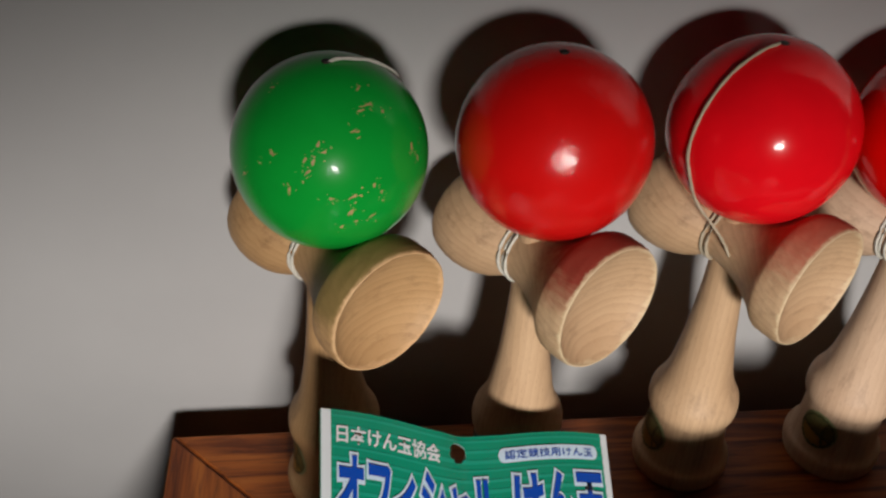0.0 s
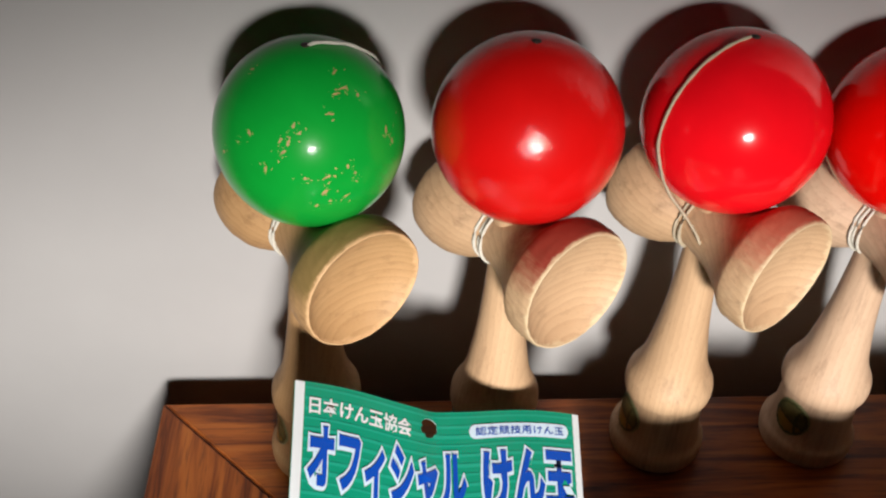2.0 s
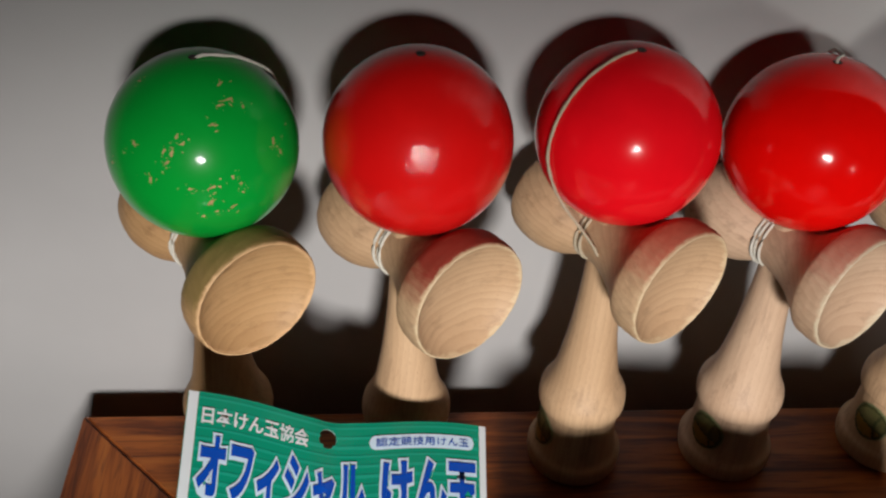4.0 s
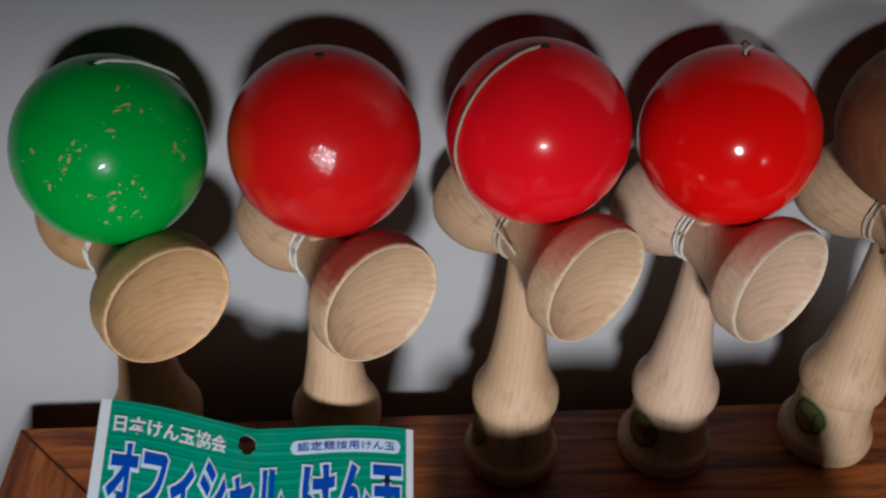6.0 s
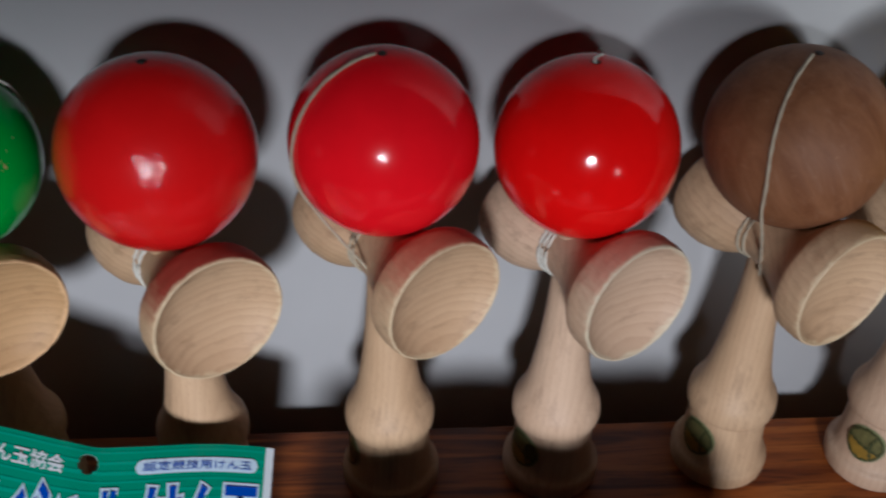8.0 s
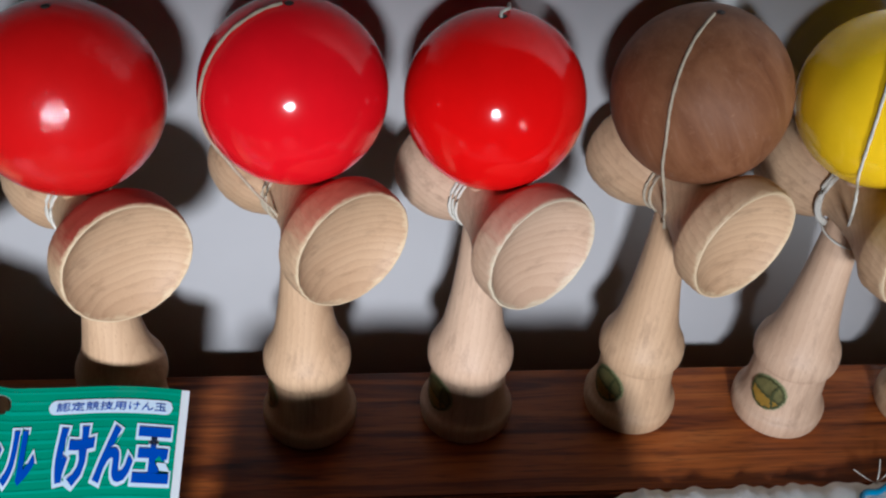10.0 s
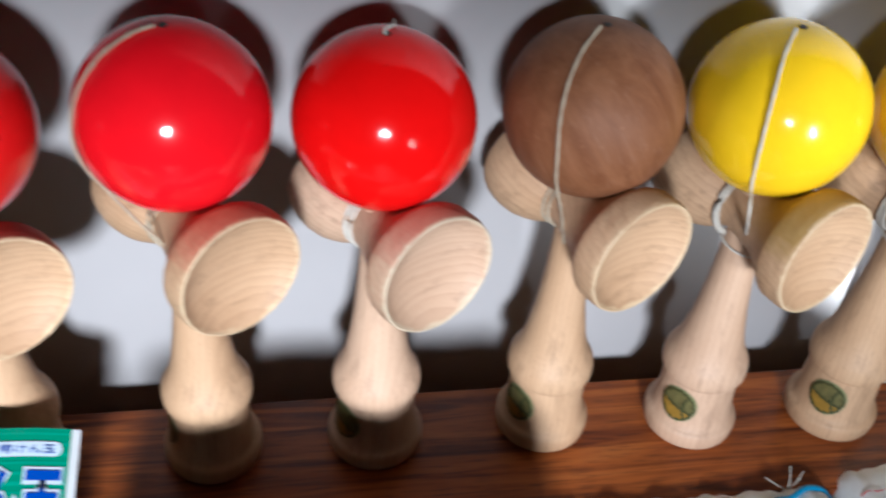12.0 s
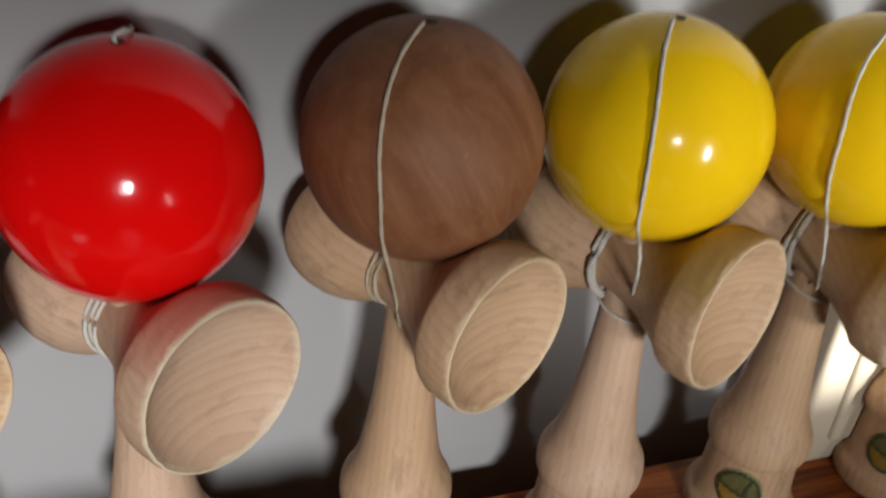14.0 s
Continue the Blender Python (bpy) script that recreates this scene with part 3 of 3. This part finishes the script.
def bag():
    root = empty("packaging_bag", pose(0.0, 0.0, 0.0), "glossy green printed plastic bag with blue lettering on it", "packaging bag")
    tl, tr = Vector((0.0130, 0.2543, 0.0872)), Vector((0.1105, 0.2758, 0.0435))
    across = tr - tl
    down = Vector((-0.02, -0.93, -0.36)).normalized()
    up = across.cross(down).normalized()
    up = up if up.z > 0 else -up

    def at(u, v, lift=0.0):
        """A place on the film: u across 0..1, v metres down from the top edge."""
        dip = 0.0046 * math.exp(-((u - 0.45) / 0.26) ** 2)
        wave = 0.0008 * math.sin(9 * u + 40 * v) - 0.0016 * math.exp(-((u - 0.46) / 0.05) ** 2) * math.exp(-v / 0.02)
        body = 0.020 * min(1.0, max(0.0, (v - 0.045) / 0.05)) * math.sin(math.pi * min(1, max(0, u)))
        return tl + across * u + down * (v + dip) + up * (lift + wave + body)

    def span(a, b, n):
        return [a + (b - a) * k / n for k in range(n + 1)]

    def sheet(us, vs, lift, mat, name, parent=root, label="", keep=None):
        bm = bmesh.new()
        def round_hole(u, v):
            x, y = (u - 0.442) * 0.109, v - 0.0060
            r = math.hypot(x, y)
            if abs(r - 0.0033) < 0.0004:
                x, y = x * 0.0033 / r, y * 0.0033 / r
            return 0.442 + x / 0.109, y + 0.0060
        rows = [[bm.verts.new(at(*round_hole(u, v), lift)) for u in us] for v in vs]
        for i in range(len(vs) - 1):
            for k in range(len(us) - 1):
                if keep and not keep((us[k] + us[k + 1]) / 2, (vs[i] + vs[i + 1]) / 2):
                    continue
                bm.faces.new((rows[i][k], rows[i][k + 1], rows[i + 1][k + 1], rows[i + 1][k]))
        bmesh.ops.delete(bm, geom=[v for v in bm.verts if not v.link_faces], context="VERTS")
        return part(name, bm, mat, parent, label)

    def clear(u, v):
        return ((u - 0.442) * 0.109) ** 2 + ((v - 0.0060) * 1.0) ** 2 > 0.0033 ** 2
    L = 0.150
    sheet(span(0, 1, 150), span(0, 0.012, 24) + span(0.014, L, 30), 0.0, BAG_WHITE, "film", label="white seam edges of the film", keep=clear)
    front = sheet(span(0.028, 0.972, 150), span(0, 0.012, 24) + span(0.014, L, 30), 0.0003, BAG_GREEN, "front_print", label="green front print", keep=clear)
    bm = bmesh.new()
    low = [[bm.verts.new(at(u, v, -0.0006) + Vector((0, 0, -min(0.03, 0.4 * v) * math.sin(math.pi * u)))) for u in span(0, 1, 16)] for v in span(0, L, 16)]
    for r0, r1 in zip(low, low[1:]):
        for k in range(16):
            if r0 is not low[0] and r0 is not low[1] or not 5 <= k <= 8:
                bm.faces.new((r0[k], r0[k + 1], r1[k + 1], r1[k]))
    part("back_film", bm, BAG_GREEN, root, "back of the bag")
    for k in range(12):
        v = 0.0016 + 0.0033 * k
        sheet(span(0.028, 0.972, 90), (v, v + 0.0007 + 0.0003 * (k % 3)), 0.0005, BAG_STRIPE, "stripe", front, keep=clear)

    def words(text, u0, u1, v0, v1, mat, fat, lift, name, base=None):
        me = text_mesh(text, fat)
        ref = text_mesh(text, base) if base is not None else me
        xs, ys = [v.co.x for v in ref.vertices], [v.co.y for v in ref.vertices]
        x0, x1, y0, y1 = min(xs), max(xs), min(ys), max(ys)
        for v in me.vertices:
            v.co = at(u0 + (u1 - u0) * (v.co.x - x0) / (x1 - x0), v1 - (v1 - v0) * (v.co.y - y0) / (y1 - y0), lift)
        me.name = name
        me.materials.clear()
        me.materials.append(mat)
        ob = new(name, me)
        ob.parent = front
    words("日本けん玉協会", 0.042, 0.375, 0.0048, 0.0106, BAG_WHITE, 0.022, 0.0008, "white_lettering")
    for text, u0, u1 in (("オフィシャル", 0.042, 0.560), ("けん玉", 0.615, 0.957)):
        words(text, u0, u1, 0.0142, 0.0345, BAG_PALE, 0.100, 0.0008, "lettering_outline", 0.042)
        words(text, u0, u1, 0.0142, 0.0345, BAG_BLUE, 0.042, 0.0012, "blue_lettering")
    # rounded pill with small blue words
    bm = bmesh.new()
    u0, u1, v0, v1 = 0.575, 0.948, 0.0048, 0.0098
    h = (v1 - v0) / 2
    w = h / 0.109
    top, bot = [], []
    for k in range(61):
        u = u0 + (u1 - u0) * k / 60
        d = 0.0
        if u < u0 + w:
            d = 1 - (u - u0) / w
        elif u > u1 - w:
            d = 1 - (u1 - u) / w
        q = h * math.sqrt(max(0.0, 1 - d * d)) + 1e-5
        top.append(bm.verts.new(at(u, (v0 + v1) / 2 - q, 0.0008)))
        bot.append(bm.verts.new(at(u, (v0 + v1) / 2 + q, 0.0008)))
    for k in range(60):
        bm.faces.new((top[k], top[k + 1], bot[k + 1], bot[k]))
    part("pill_print", bm, BAG_PALE, front)
    words("認定競技用けん玉", u0 + 0.022, u1 - 0.022, v0 + 0.0010, v1 - 0.0009, BAG_BLUE, 0.004, 0.0011, "small_blue_lettering")


bag()


# ---------------------------------------------------------------- cotton bags
COTTON = plain("white_cotton_cloth", (0.78, 0.84, 0.87), 0.85, 0.05, 260, 0.5)
# for the added shade caster: dark, so it bounces little light upwards
SHADE_CASTER_GREY = plain("shade_caster_grey", (0.16, 0.155, 0.16), 0.9, 0.12, 260, 0.5)
THREAD_RED = plain("red_stitching", (0.50, 0.05, 0.06), 0.8)
CORD_BLUE = plain("blue_satin_cord", (0.01, 0.22, 0.42), 0.35)
THREAD_GREEN = plain("green_thread", (0.08, 0.42, 0.10), 0.7)


def cotton_bag(x0, x1, edge, slope, label, seed, top=0.017, stitch=None, steep=False, cloth=None):
    """A soft drawstring bag with a gathered edge, lying on the inset against the frame. edge: y of its gathered edge at x0."""
    root = empty("cotton_bag", pose(x0, edge, -0.012), label, "cloth bag", "cotton bags in front of the kendamas")
    rng = random.Random(seed)
    ph = [rng.uniform(0, 6.28) for _ in range(4)]
    prof = [(-0.004, 0.000), (-0.001, 0.006), (0.0, 0.0115), (-0.002, 0.0155), (-0.007, 0.0178), (-0.015, 0.0190), (-0.03, 0.0200), (-0.045, 0.0185), (-0.055, 0.012), (-0.058, 0.0)]
    # taller profile of the added shade caster
    if steep:
        prof = [(-0.004, 0.000), (-0.001, 0.008), (0.0, 0.015), (-0.004, 0.0195), (-0.012, 0.0210), (-0.03, 0.0200), (-0.05, 0.017), (-0.07, 0.012), (-0.078, 0.006), (-0.08, 0.0)]
    prof = smooth_profile(prof, 4)
    nx = 130

    def at(k, i, lift=0.0):
        s = k / nx
        y, z = prof[i]
        d = -y
        gather = math.exp(-d / 0.02)
        r = math.sin(230 * (s * (x1 - x0) / 0.12) * 0.42 + ph[0] + 1.6 * math.sin(17 * s + ph[1]))
        r2 = math.sin(41 * s + ph[2] + 30 * y)
        end = math.sqrt(max(0.0, 1 - (2 * abs(s - 0.5)) ** 14))
        zz = (z + lift) * (0.35 + 0.65 * end) * (top + 0.012) / 0.030 + z / 0.02 * (0.00025 * r * gather + 0.0005 * r2)
        return Vector((s * (x1 - x0), y * (0.9 + 0.1 * end) + slope * s + 0.0004 * r * gather + 0.0005 * r2 - 0.008 * (1 - end), zz))
    bm = bmesh.new()
    grid = [[bm.verts.new(at(k, i)) for i in range(len(prof))] for k in range(nx + 1)]
    for a, b in zip(grid, grid[1:]):
        for i in range(len(prof) - 1):
            bm.faces.new((a[i], a[i + 1], b[i + 1], b[i]))
    bm.faces.new(grid[0]), bm.faces.new(grid[-1])
    part("cloth", bm, cloth or COTTON, root)
    if stitch:
        i = stitch
        for k in range(4, nx - 8, 5):
            pts = [at(k + q, i, 0.0006) for q in (0, 1.3, 2.6, 3.9)]
            part("stitch", tube(pts, 0.00022, 5), THREAD_RED, root)
    return root, at


first, on_first = cotton_bag(0.262, 0.392, 0.2590, 0.001, "white cotton drawstring bag with gathered edge and blue cord", 3, 0.016, 22)
cotton_bag(0.394, 0.520, 0.2660, -0.002, "white cotton bag with red stitching beside another bag", 8, 0.020, 20)
cord = [on_first(k, i, 0.0010) for k, i in ((96, 22), (100, 18), (108, 16), (116, 14), (124, 12), (129, 10))]
part("drawstring", tube(spline(cord, 6), 0.0011, 8), CORD_BLUE, first, "blue drawstring")
for shift, tall in ((0.0, 0.010), (0.003, 0.006), (-0.004, 0.004)):
    p = on_first(110, 12, 0.0)
    part("loose_thread", tube(spline([p, p + Vector((shift, 0.001, tall * 0.5)), p + Vector((shift * 2.2, 0.004, tall))], 6), 0.00025, 5), STRING_WHITE, first)
p = on_first(0, 12, 0.0)
part("loose_thread", tube(spline([p + Vector((-0.001, -0.010, -0.004)), p + Vector((-0.004, -0.004, 0.0)), p + Vector((0.001, 0.001, 0.002))], 6), 0.0004, 6), THREAD_GREEN, first, "green loose thread")
# unseen folded cloth, added only to throw shade on two kendamas' feet
cotton_bag(0.116, 0.270, 0.2220, 0.0, "unseen folded cloth added to shade the kendama feet", 5, 0.0855, None, True, SHADE_CASTER_GREY)


# ---------------------------------------------------------------- plastic box
def plastic_box():
    cream = plain("cream_plastic", (0.58, 0.50, 0.38), 0.35, 0.04, 30)
    root = empty("plastic_box", pose(0.4385, 0.309, 0.0), "cream plastic box standing against the wall behind kendamas", "box")
    part("shell", block(0, 0.060, 0, 0.024, 0, 0.105, 0.004), cream, root)
    part("lid_panel", block(0.012, 0.056, -0.0022, 0.003, 0.012, 0.099, 0.0021), cream, root, "raised cream lid panel")


plastic_box()
